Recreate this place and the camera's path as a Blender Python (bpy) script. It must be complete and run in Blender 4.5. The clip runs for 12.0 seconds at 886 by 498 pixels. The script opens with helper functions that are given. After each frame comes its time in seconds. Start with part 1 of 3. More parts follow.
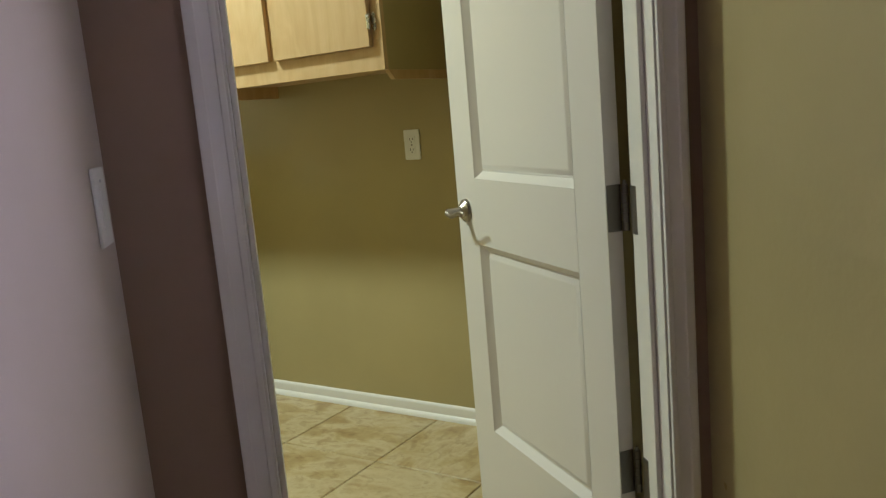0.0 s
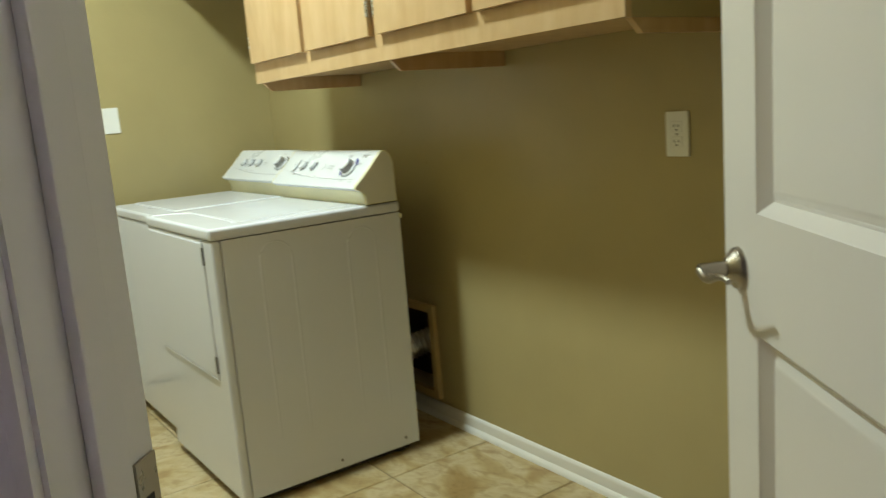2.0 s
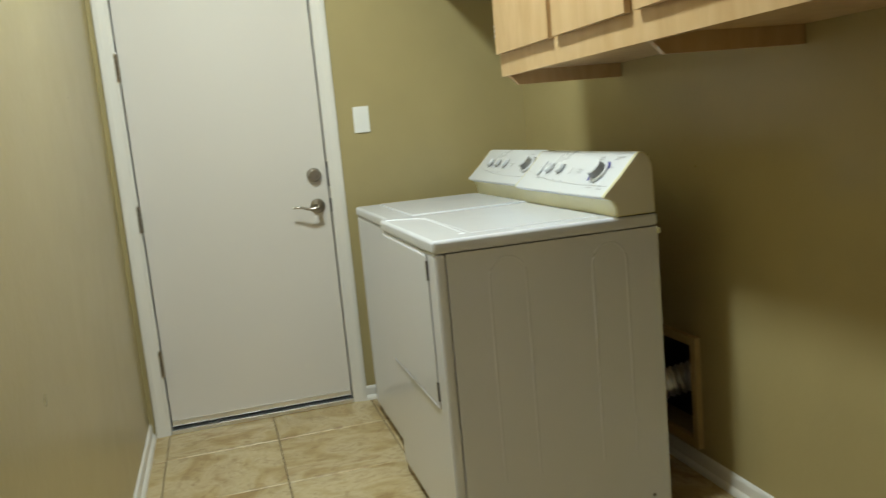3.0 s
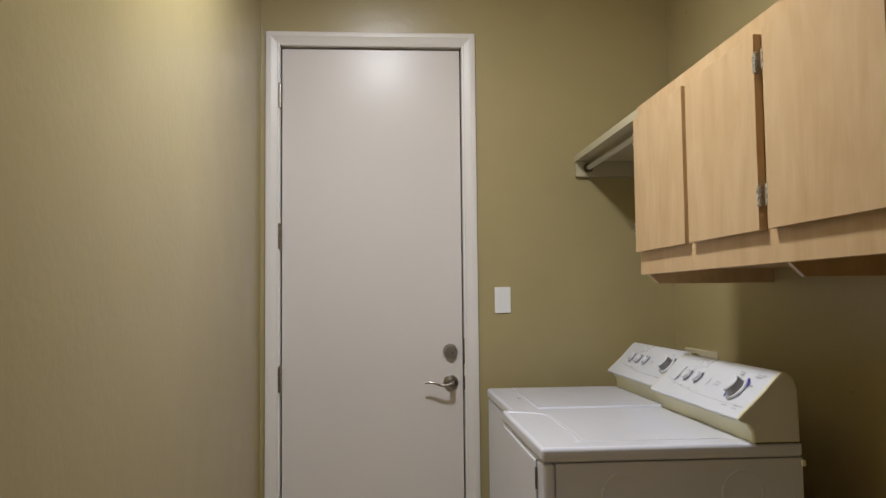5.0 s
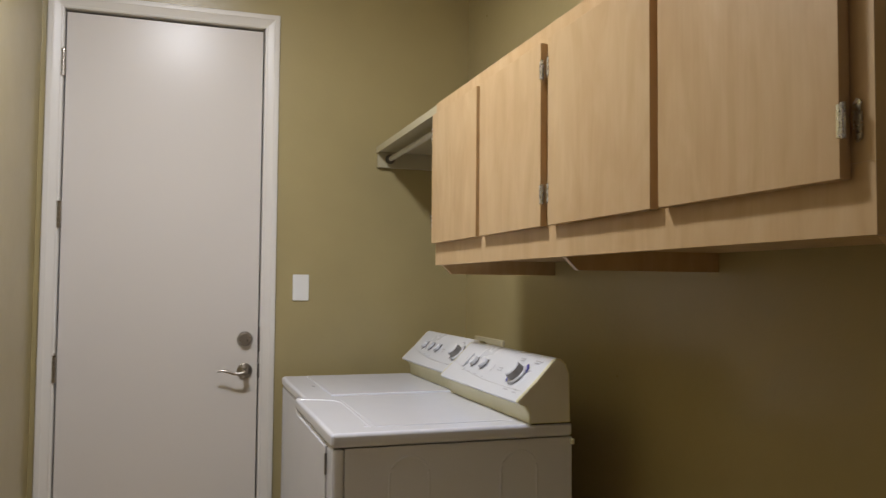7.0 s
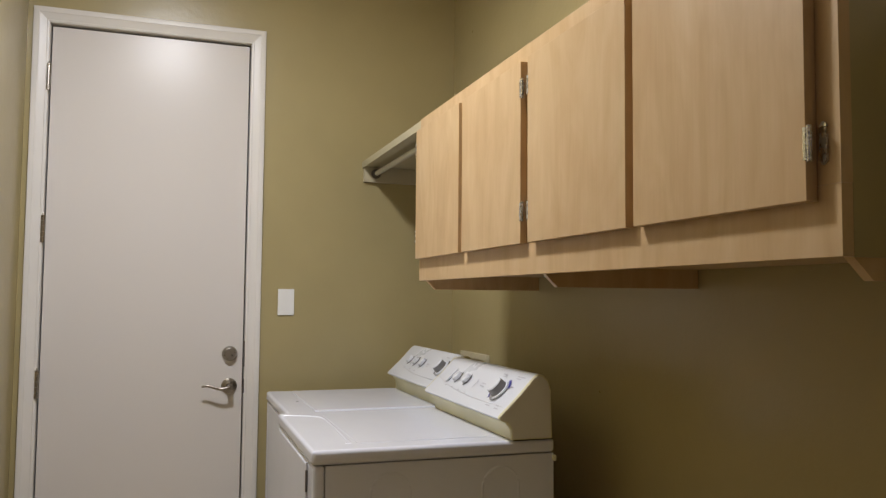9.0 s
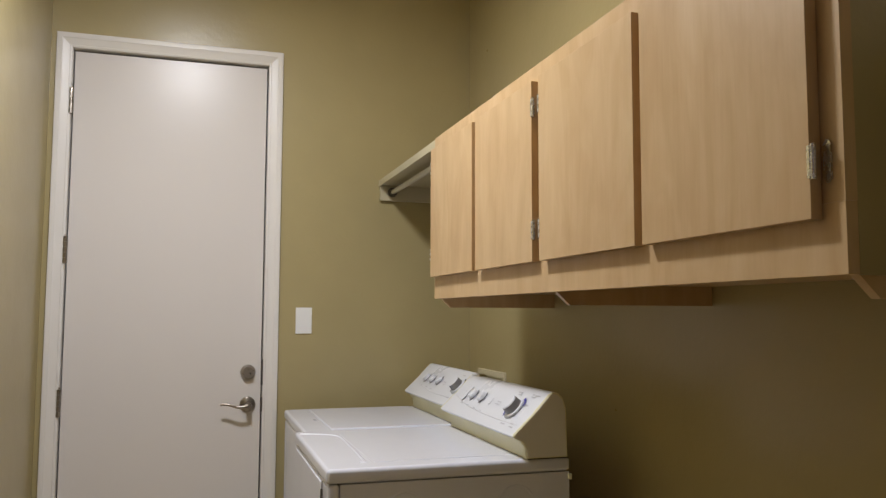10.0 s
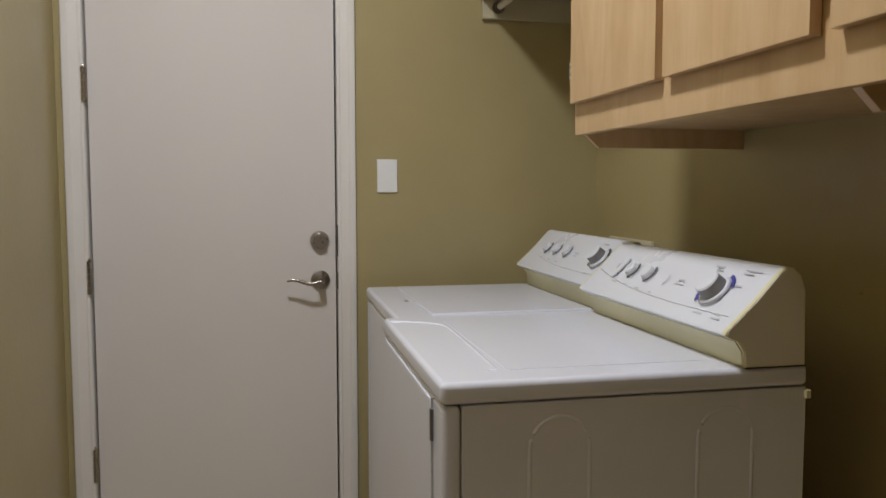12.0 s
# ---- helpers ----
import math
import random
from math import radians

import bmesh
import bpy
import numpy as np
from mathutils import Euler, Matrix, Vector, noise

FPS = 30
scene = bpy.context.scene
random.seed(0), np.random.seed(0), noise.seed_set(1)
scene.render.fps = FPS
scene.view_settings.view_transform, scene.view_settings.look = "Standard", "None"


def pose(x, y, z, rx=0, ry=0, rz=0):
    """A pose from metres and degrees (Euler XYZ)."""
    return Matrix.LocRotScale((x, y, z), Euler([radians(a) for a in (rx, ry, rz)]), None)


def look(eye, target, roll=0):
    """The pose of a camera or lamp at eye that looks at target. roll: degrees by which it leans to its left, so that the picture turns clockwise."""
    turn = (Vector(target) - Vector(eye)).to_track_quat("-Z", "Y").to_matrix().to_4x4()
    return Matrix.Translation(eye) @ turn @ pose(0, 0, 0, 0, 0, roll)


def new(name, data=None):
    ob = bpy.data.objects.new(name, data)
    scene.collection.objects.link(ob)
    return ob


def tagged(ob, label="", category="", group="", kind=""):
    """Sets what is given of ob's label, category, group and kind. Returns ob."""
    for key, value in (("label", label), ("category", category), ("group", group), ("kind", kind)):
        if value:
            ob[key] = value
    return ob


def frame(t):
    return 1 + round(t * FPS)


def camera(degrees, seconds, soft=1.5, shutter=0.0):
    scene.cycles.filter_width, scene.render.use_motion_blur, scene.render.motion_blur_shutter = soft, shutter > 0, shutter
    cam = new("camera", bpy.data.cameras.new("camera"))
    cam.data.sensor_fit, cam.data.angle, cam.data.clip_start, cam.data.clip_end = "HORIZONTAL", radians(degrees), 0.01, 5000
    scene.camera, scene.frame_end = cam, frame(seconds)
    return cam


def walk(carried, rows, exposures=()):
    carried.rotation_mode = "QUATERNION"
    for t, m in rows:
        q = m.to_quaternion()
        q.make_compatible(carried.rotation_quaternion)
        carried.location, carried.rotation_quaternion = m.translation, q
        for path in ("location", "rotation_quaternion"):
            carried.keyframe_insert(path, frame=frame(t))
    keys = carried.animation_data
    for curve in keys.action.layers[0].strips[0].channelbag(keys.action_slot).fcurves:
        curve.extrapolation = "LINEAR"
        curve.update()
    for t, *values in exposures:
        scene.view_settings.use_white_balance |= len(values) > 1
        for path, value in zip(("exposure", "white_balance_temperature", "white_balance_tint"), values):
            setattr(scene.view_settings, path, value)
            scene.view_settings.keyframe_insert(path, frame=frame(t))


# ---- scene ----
cam = camera(58.3, 12.0, soft=1.3, shutter=0.2)
PATH = [
    (0, (-0.045, 0.268, 1.208), (-1.129, 1.915, 0.875), -5.0),
    (0.2, (-0.056, 0.347, 1.223), (-1.18, 1.966, 0.887), -6.5),
    (0.5, (-0.07, 0.447, 1.219), (-1.309, 1.986, 0.91), -5.4),
    (0.6, (-0.086, 0.477, 1.226), (-1.351, 1.995, 0.913), -6.2),
    (1, (-0.186, 0.651, 1.194), (-1.426, 2.18, 0.837), -3.6),
    (1.5, (-0.344, 0.889, 1.208), (-1.643, 2.359, 0.818), -3.9),
    (2, (-0.476, 1.103, 1.215), (-2.093, 2.229, 0.868), -4.6),
    (2.5, (-0.645, 1.253, 1.2), (-2.46, 2.033, 0.883), -4.9),
    (3, (-0.786, 1.347, 1.211), (-2.691, 1.875, 0.91), -5.3),
    (3.2, (-0.819, 1.367, 1.218), (-2.763, 1.729, 0.919), -5.7),
    (4.8, (-0.816, 1.496, 1.289), (-2.812, 1.615, 1.351), -0.7),
    (5, (-0.811, 1.493, 1.298), (-2.802, 1.635, 1.417), -0.6),
    (5.5, (-0.806, 1.482, 1.298), (-2.788, 1.667, 1.497), 0.1),
    (6, (-0.799, 1.472, 1.289), (-2.778, 1.72, 1.443), 0.5),
    (6.5, (-0.797, 1.491, 1.288), (-2.752, 1.898, 1.392), 0.7),
    (7, (-0.789, 1.511, 1.295), (-2.688, 2.132, 1.386), 0.5),
    (7.2, (-0.797, 1.511, 1.299), (-2.675, 2.191, 1.387), 0.6),
    (9, (-0.775, 1.535, 1.307), (-2.666, 2.175, 1.428), 0.5),
    (9.5, (-0.765, 1.545, 1.314), (-2.661, 2.164, 1.456), 0.4),
    (10, (-0.758, 1.552, 1.312), (-2.662, 2.14, 1.474), 0.2),
    (10.5, (-0.8, 1.541, 1.304), (-2.756, 1.934, 1.45), -0.0),
    (11, (-1.037, 1.505, 1.301), (-3.012, 1.798, 1.406), -0.1),
    (11.5, (-1.277, 1.502, 1.272), (-3.246, 1.849, 1.303), -0.1),
    (12, (-1.56, 1.614, 1.231), (-3.51, 2.032, 1.082), -0.0),
]
EXPOSURES = [(0.0, 0.80, 5950, -15), (1.0, 0.78, 5950, -17), (2.0, 0.72, 5950, -15), (2.5, 0.58, 5950, -11), (3.2, 0.34, 5950, -7), (4.8, -0.14, 5950, 11), (7.0, -0.11, 6000, 12), (9.0, 0.03, 6000, 12), (10.0, 0.03, 6000, 12), (11.0, -0.13, 5950, 11), (12.0, -0.2, 5900, 11)]
walk(cam, [(t, look(eye, target, roll)) for t, eye, target, roll in PATH], EXPOSURES)

# ---- light ----
world = bpy.data.worlds.new("world")
scene.world = world
world.use_nodes = True
wnt = world.node_tree
sky = wnt.nodes.new("ShaderNodeTexSky")
sky.sky_type = 'NISHITA'
sky.sun_disc = False
sky.sun_elevation = radians(35)
sky.sun_rotation = radians(200)
wnt.links.new(sky.outputs[0], wnt.nodes["Background"].inputs[0])
wnt.nodes["Background"].inputs[1].default_value = 0.1


def lamp(name, kind, m, energy, colour):
    data = bpy.data.lights.new(name, kind)
    data.energy = energy
    data.color = colour
    ob = new(name, data)
    ob.matrix_world = m
    return ob


CEIL = 2.92
LIGHT_X, LIGHT_Y = -2.82, 1.48
bulb = lamp("ceiling_lamp", 'AREA', pose(LIGHT_X, LIGHT_Y, CEIL - 0.095), 35, (1.0, 0.965, 0.935))
bulb.data.shape = 'DISK'
bulb.data.size = 0.24
HALL = pose(0, 0, 0, 0, 0, 45)  # the hall runs at 45 degrees: local x across it, local y towards the laundry room
# Added unseen lamp, placed so the left wall's light fades towards the doorway.
hall_fill = lamp("hall_fill_light", 'AREA', HALL @ pose(1.95, -0.05, 1.5, 0, 90, 0), 9.0, (0.86, 0.66, 1.0))
hall_fill.data.shape = 'RECTANGLE'
hall_fill.data.size = 0.9
hall_fill.data.size_y = 0.18


# ---- materials ----
def mat(name, colour, rough=0.5, metal=0.0):
    m = bpy.data.materials.new(name)
    m.use_nodes = True
    b = m.node_tree.nodes["Principled BSDF"]
    b.inputs["Base Color"].default_value = (*colour, 1)
    b.inputs["Roughness"].default_value = rough
    b.inputs["Metallic"].default_value = metal
    return m


def noise_node(m, scale, detail=4.0, stretch=(1, 1, 1), rough=0.55, distort=0.0):
    nt = m.node_tree
    tc = nt.nodes.new("ShaderNodeTexCoord")
    mp = nt.nodes.new("ShaderNodeMapping")
    mp.inputs["Scale"].default_value = stretch
    nz = nt.nodes.new("ShaderNodeTexNoise")
    nz.inputs["Scale"].default_value = scale
    nz.inputs["Detail"].default_value = detail
    nz.inputs["Roughness"].default_value = rough
    nz.inputs["Distortion"].default_value = distort
    nt.links.new(tc.outputs["Object"], mp.inputs[0])
    nt.links.new(mp.outputs[0], nz.inputs["Vector"])
    return nz


def ramp(m, source, stops):
    r = m.node_tree.nodes.new("ShaderNodeValToRGB")
    els = r.color_ramp.elements
    while len(els) < len(stops):
        els.new(0.5)
    for e, (p, c) in zip(els, stops):
        e.position = p
        e.color = (*c, 1)
    m.node_tree.links.new(source, r.inputs[0])
    return r


def mixed(m, a, b, fac, mode='MIX'):
    x = m.node_tree.nodes.new("ShaderNodeMix")
    x.data_type = 'RGBA'
    x.blend_type = mode
    for sock, v in ((x.inputs[0], fac), (x.inputs[6], a), (x.inputs[7], b)):
        if hasattr(v, "is_linked"):
            m.node_tree.links.new(v, sock)
        else:
            sock.default_value = v
    return x.outputs[2]


def coloured(m, source):
    m.node_tree.links.new(source, m.node_tree.nodes["Principled BSDF"].inputs["Base Color"])


def bumped(m, height, strength, distance=0.002):
    b = m.node_tree.nodes.new("ShaderNodeBump")
    b.inputs["Strength"].default_value = strength
    b.inputs["Distance"].default_value = distance
    m.node_tree.links.new(height, b.inputs["Height"])
    m.node_tree.links.new(b.outputs[0], m.node_tree.nodes["Principled BSDF"].inputs["Normal"])


def shaded_rough(m, source, low, high):
    r = m.node_tree.nodes.new("ShaderNodeMapRange")
    r.inputs[3].default_value = low
    r.inputs[4].default_value = high
    m.node_tree.links.new(source, r.inputs[0])
    m.node_tree.links.new(r.outputs[0], m.node_tree.nodes["Principled BSDF"].inputs["Roughness"])


def painted(name, colour, rough, vary=0.05, peel=0.25, peel_scale=160, sheen=0.05):
    m = mat(name, colour, rough)
    big = noise_node(m, 2.2, 3)
    lo = tuple(c * (1 - vary) for c in colour)
    hi = tuple(min(1, c * (1 + vary)) for c in colour)
    coloured(m, ramp(m, big.outputs[0], [(0.3, lo), (0.7, hi)]).outputs[0])
    fine = noise_node(m, peel_scale, 2)
    bumped(m, fine.outputs[0], peel, 0.0015)
    mid = noise_node(m, 9, 3)
    shaded_rough(m, mid.outputs[0], rough - sheen, rough + sheen)
    return m


def dulled(m, level):
    m.node_tree.nodes["Principled BSDF"].inputs["Specular IOR Level"].default_value = level
    return m


M_WALL = painted("olive_wall_paint", (0.395, 0.33, 0.162), 0.30, 0.05, 0.45, 42)
# Paler, greyer than M_WALL: cool light on this wall is put into colour.
M_HALL = painted("lit_hall_taupe", (0.54, 0.47, 0.43), 0.5, 0.05, 0.22, 120)
# Olive wall darkened to brown; the hall's shade is put into the colour.
M_DIAGONAL = painted("shaded_entry_brown", (0.30, 0.205, 0.145), 0.42, 0.06, 0.3, 75)
M_CEIL = painted("ceiling_paint", (0.72, 0.69, 0.60), 0.8, 0.03, 0.4, 90)
M_TRIM = painted("white_trim_paint", (0.74, 0.715, 0.675), 0.36, 0.02, 0.03, 120)
M_DOOR = painted("white_door_paint", (0.685, 0.65, 0.615), 0.30, 0.006, 0.03, 220, 0.015)
dulled(M_DOOR, 0.36)
M_ENAMEL = painted("white_enamel", (0.70, 0.715, 0.78), 0.17, 0.006, 0.0, 200, 0.02)
M_PLASTIC = painted("white_plastic", (0.70, 0.715, 0.755), 0.28, 0.01, 0.02, 200, 0.02)
M_YELLOW = painted("yellowed_plastic", (0.70, 0.655, 0.40), 0.4, 0.12, 0.03, 60)
M_CAP = painted("ageing_plastic", (0.74, 0.715, 0.60), 0.4, 0.06, 0.03, 60)
M_TAN = painted("tan_wood_frame", (0.46, 0.34, 0.15), 0.55, 0.12, 0.1, 60)
M_PLATE = painted("switch_plate_plastic", (0.82, 0.82, 0.80), 0.32, 0.01, 0.0, 60)
M_BOX = painted("cream_plastic", (0.66, 0.60, 0.42), 0.5, 0.05, 0.05, 60)
M_SHELF = painted("painted_shelf", (0.50, 0.45, 0.30), 0.5, 0.05, 0.1, 80)
M_NICKEL = mat("brushed_nickel", (0.38, 0.345, 0.30), 0.28, 1.0)
shaded_rough(M_NICKEL, noise_node(M_NICKEL, 90, 3).outputs[0], 0.2, 0.4)
M_BRIGHT = mat("bright_nickel", (0.62, 0.61, 0.60), 0.26, 1.0)
shaded_rough(M_BRIGHT, noise_node(M_BRIGHT, 90, 3).outputs[0], 0.18, 0.36)
M_STEEL = mat("hinge_steel", (0.20, 0.185, 0.175), 0.42, 1.0)
shaded_rough(M_STEEL, noise_node(M_STEEL, 60, 3).outputs[0], 0.32, 0.55)
M_ALU = mat("aluminium", (0.85, 0.85, 0.86), 0.3, 1.0)
shaded_rough(M_ALU, noise_node(M_ALU, 40, 3, (1, 8, 1)).outputs[0], 0.22, 0.45)
M_ROD = painted("painted_rod", (0.55, 0.53, 0.46), 0.35, 0.05, 0.02, 60)
M_DARK = mat("dark_rubber_and_shade", (0.02, 0.019, 0.018), 0.6)
M_INK = mat("grey_print", (0.56, 0.56, 0.60), 0.5)
M_DIAL_SHADOW = mat("dial_shadow_grey", (0.30, 0.30, 0.31), 0.5)
M_LINE = mat("pale_trim_line", (0.70, 0.70, 0.73), 0.4)
M_INKDARK = mat("dark_print", (0.07, 0.07, 0.08), 0.45)
M_BLUE = mat("blue_print", (0.06, 0.06, 0.30), 0.45)
M_SILVER = mat("silver_plastic", (0.22, 0.215, 0.21), 0.4, 0.3)
M_GLOW = mat("lit_glass", (0.9, 0.88, 0.82), 0.4)
M_GLOW.node_tree.nodes["Principled BSDF"].inputs["Emission Color"].default_value = (1.0, 0.975, 0.96, 1)
M_GLOW.node_tree.nodes["Principled BSDF"].inputs["Emission Strength"].default_value = 15.0
M_GLASS = mat("window_glass", (1, 1, 1), 0.02)
M_GLASS.node_tree.nodes["Principled BSDF"].inputs["Transmission Weight"].default_value = 1.0


def maple():
    m = mat("maple_laminate", (0.55, 0.37, 0.19), 0.4)
    nt = m.node_tree
    info = nt.nodes.new("ShaderNodeObjectInfo")
    tc = nt.nodes.new("ShaderNodeTexCoord")
    off = nt.nodes.new("ShaderNodeVectorMath")
    off.operation = 'SCALE'
    comb = nt.nodes.new("ShaderNodeCombineXYZ")
    for i in range(3):
        nt.links.new(info.outputs["Random"], comb.inputs[i])
    nt.links.new(comb.outputs[0], off.inputs[0])
    off.inputs["Scale"].default_value = 15.0
    add = nt.nodes.new("ShaderNodeVectorMath")
    nt.links.new(tc.outputs["Object"], add.inputs[0])
    nt.links.new(off.outputs[0], add.inputs[1])
    outs = []
    for scale, stretch, detail, dist in ((3.2, (2.4, 2.4, 0.6), 5, 2.0), (34, (5, 5, 0.22), 3, 0.2), (5, (2.0, 2.0, 0.9), 3, 1.4)):
        mp = nt.nodes.new("ShaderNodeMapping")
        mp.inputs["Scale"].default_value = stretch
        nt.links.new(add.outputs[0], mp.inputs[0])
        nz = nt.nodes.new("ShaderNodeTexNoise")
        nz.inputs["Scale"].default_value = scale
        nz.inputs["Detail"].default_value = detail
        nz.inputs["Distortion"].default_value = dist
        nt.links.new(mp.outputs[0], nz.inputs["Vector"])
        outs.append(nz.outputs[0])
    broad = ramp(m, outs[0], [(0.25, (0.50, 0.338, 0.165)), (0.5, (0.565, 0.398, 0.208)), (0.75, (0.615, 0.452, 0.252))])
    fine = ramp(m, outs[1], [(0.3, (0.85, 0.82, 0.78)), (0.62, (1, 1, 1))])
    cloud = ramp(m, outs[2], [(0.35, (0.93, 0.885, 0.84)), (0.65, (1, 1, 1))])
    c = mixed(m, broad.outputs[0], fine.outputs[0], 0.24, 'MULTIPLY')
    coloured(m, mixed(m, c, cloud.outputs[0], 0.8, 'MULTIPLY'))
    bumped(m, outs[1], 0.06, 0.001)
    return m


M_MAPLE = maple()


def tile_material():
    m = mat("travertine_look_tile", (0.4, 0.3, 0.17), 0.3)
    nt = m.node_tree
    info = nt.nodes.new("ShaderNodeObjectInfo")
    tc = nt.nodes.new("ShaderNodeTexCoord")
    comb = nt.nodes.new("ShaderNodeCombineXYZ")
    sc = nt.nodes.new("ShaderNodeVectorMath")
    sc.operation = 'SCALE'
    sc.inputs["Scale"].default_value = 17.0
    for i in range(3):
        nt.links.new(info.outputs["Random"], comb.inputs[i])
    nt.links.new(comb.outputs[0], sc.inputs[0])
    add = nt.nodes.new("ShaderNodeVectorMath")
    nt.links.new(tc.outputs["Object"], add.inputs[0])
    nt.links.new(sc.outputs[0], add.inputs[1])
    outs = []
    for scale, detail, dist, stretch in ((5.0, 5, 0.7, (1, 1.6, 1)), (14, 6, 1.2, (1, 1.5, 1)), (42, 4, 0.4, (1, 1, 1)), (2.2, 2, 0.3, (1, 1, 1))):
        mp = nt.nodes.new("ShaderNodeMapping")
        mp.inputs["Scale"].default_value = stretch
        nt.links.new(add.outputs[0], mp.inputs[0])
        nz = nt.nodes.new("ShaderNodeTexNoise")
        nz.inputs["Scale"].default_value = scale
        nz.inputs["Detail"].default_value = detail
        nz.inputs["Distortion"].default_value = dist
        nt.links.new(mp.outputs[0], nz.inputs["Vector"])
        outs.append(nz.outputs[0])
    base = ramp(m, outs[0], [(0.33, (0.35, 0.245, 0.105)), (0.45, (0.455, 0.355, 0.18)), (0.56, (0.54, 0.455, 0.28)), (0.72, (0.40, 0.29, 0.14))])
    vein = ramp(m, outs[1], [(0.36, (0.62, 0.50, 0.36)), (0.46, (1, 1, 1)), (0.66, (1.0, 0.98, 0.94))])
    speck = ramp(m, outs[2], [(0.34, (0.78, 0.72, 0.62)), (0.5, (1, 1, 1))])
    tone = ramp(m, outs[3], [(0.3, (0.88, 0.86, 0.82)), (0.7, (1, 1, 1))])
    c = mixed(m, base.outputs[0], vein.outputs[0], 0.5, 'MULTIPLY')
    c = mixed(m, c, speck.outputs[0], 0.45, 'MULTIPLY')
    coloured(m, mixed(m, c, tone.outputs[0], 1.0, 'MULTIPLY'))
    shaded_rough(m, outs[1], 0.28, 0.5)
    bumped(m, outs[1], 0.12, 0.002)
    return m


M_TILE = tile_material()
M_GROUT = painted("grout", (0.20, 0.155, 0.09), 0.9, 0.15, 0.4, 200)


# ---- mesh helpers ----
def box(bm, x0, x1, y0, y1, z0, z1, bevel=0.0, segments=2):
    made = bmesh.ops.create_cube(bm, size=1.0, matrix=Matrix.Translation(((x0 + x1) / 2, (y0 + y1) / 2, (z0 + z1) / 2)) @ Matrix.Diagonal((abs(x1 - x0), abs(y1 - y0), abs(z1 - z0), 1)))
    if bevel:
        edges = list({e for v in made["verts"] for e in v.link_edges})
        bmesh.ops.bevel(bm, geom=edges, offset=bevel, segments=segments, profile=0.5, affect='EDGES')
    return bm


def cyl(bm, m, radius, depth, radius2=None, sides=28, bevel=0.0):
    made = bmesh.ops.create_cone(bm, cap_ends=True, segments=sides, radius1=radius, radius2=radius if radius2 is None else radius2, depth=depth, matrix=m)
    if bevel:
        edges = [e for e in {e for v in made["verts"] for e in v.link_edges} if len(e.link_faces) == 2 and any(len(f.verts) > 4 for f in e.link_faces)]
        bmesh.ops.bevel(bm, geom=edges, offset=bevel, segments=2, profile=0.5, affect='EDGES')
    return bm


def prism(bm, points, a, b, place):
    """A closed outline drawn out from a to b; place(u, v, w) gives the corner."""
    near = [bm.verts.new(place(u, v, a)) for u, v in points]
    far = [bm.verts.new(place(u, v, b)) for u, v in points]
    n = len(points)
    bm.faces.new(near)
    bm.faces.new(list(reversed(far)))
    for i in range(n):
        bm.faces.new((near[i], far[i], far[(i + 1) % n], near[(i + 1) % n]))
    bmesh.ops.recalc_face_normals(bm, faces=bm.faces)
    return bm


def tube(bm, points, radius, sides=10, radii=None, squash=1.0):
    rings = []
    n = len(points)
    for i, p in enumerate(points):
        p = Vector(p)
        d = (Vector(points[min(i + 1, n - 1)]) - Vector(points[max(i - 1, 0)])).normalized()
        up = Vector((0, 0, 1)) if abs(d.z) < 0.9 else Vector((1, 0, 0))
        a = d.cross(up).normalized()
        b = a.cross(d)
        r = radii[i] if radii else radius
        rings.append([bm.verts.new(p + a * (r * math.cos(2 * math.pi * k / sides)) + b * (r * squash * math.sin(2 * math.pi * k / sides))) for k in range(sides)])
    for r0, r1 in zip(rings, rings[1:]):
        for k in range(sides):
            bm.faces.new((r0[k], r0[(k + 1) % sides], r1[(k + 1) % sides], r1[k]))
    bm.faces.new(rings[0])
    bm.faces.new(rings[-1])
    bmesh.ops.recalc_face_normals(bm, faces=bm.faces)
    return bm


def meshed(name, bm, material, smooth=True):
    data = bpy.data.meshes.new(name)
    bm.to_mesh(data)
    bm.free()
    data.materials.append(material)
    if smooth:
        for p in data.polygons:
            p.use_smooth = True
        data.set_sharp_from_angle(angle=radians(38))
    ob = new(name, data)
    if smooth:
        ob.modifiers.new("even_shading", 'WEIGHTED_NORMAL').keep_sharp = True
    return ob


def part(name, bm, material, parent, label=""):
    ob = meshed(name, bm, material)
    ob.parent = parent
    if label:
        ob["label"] = label
    return ob


def thing(name, m, label, category, group="", kind=""):
    ob = new(name)
    ob.matrix_world = m
    return tagged(ob, label, category, group, kind)


def structure(name, bm, material, label, category, m=None):
    ob = meshed(name, bm, material)
    if m is not None:
        ob.matrix_world = m
    return tagged(ob, label, category, kind="structure")


def B(*a, **k):
    return box(bmesh.new(), *a, **k)


def boxes(*lots, bevel=0.0):
    bm = bmesh.new()
    for lot in lots:
        box(bm, *lot, bevel=bevel)
    return bm


AXIS_X = Matrix.Rotation(radians(90), 4, 'Y')
AXIS_Y = Matrix.Rotation(radians(90), 4, 'X')


def at(x, y, z, turn=None):
    m = Matrix.Translation((x, y, z))
    return m @ turn if turn is not None else m


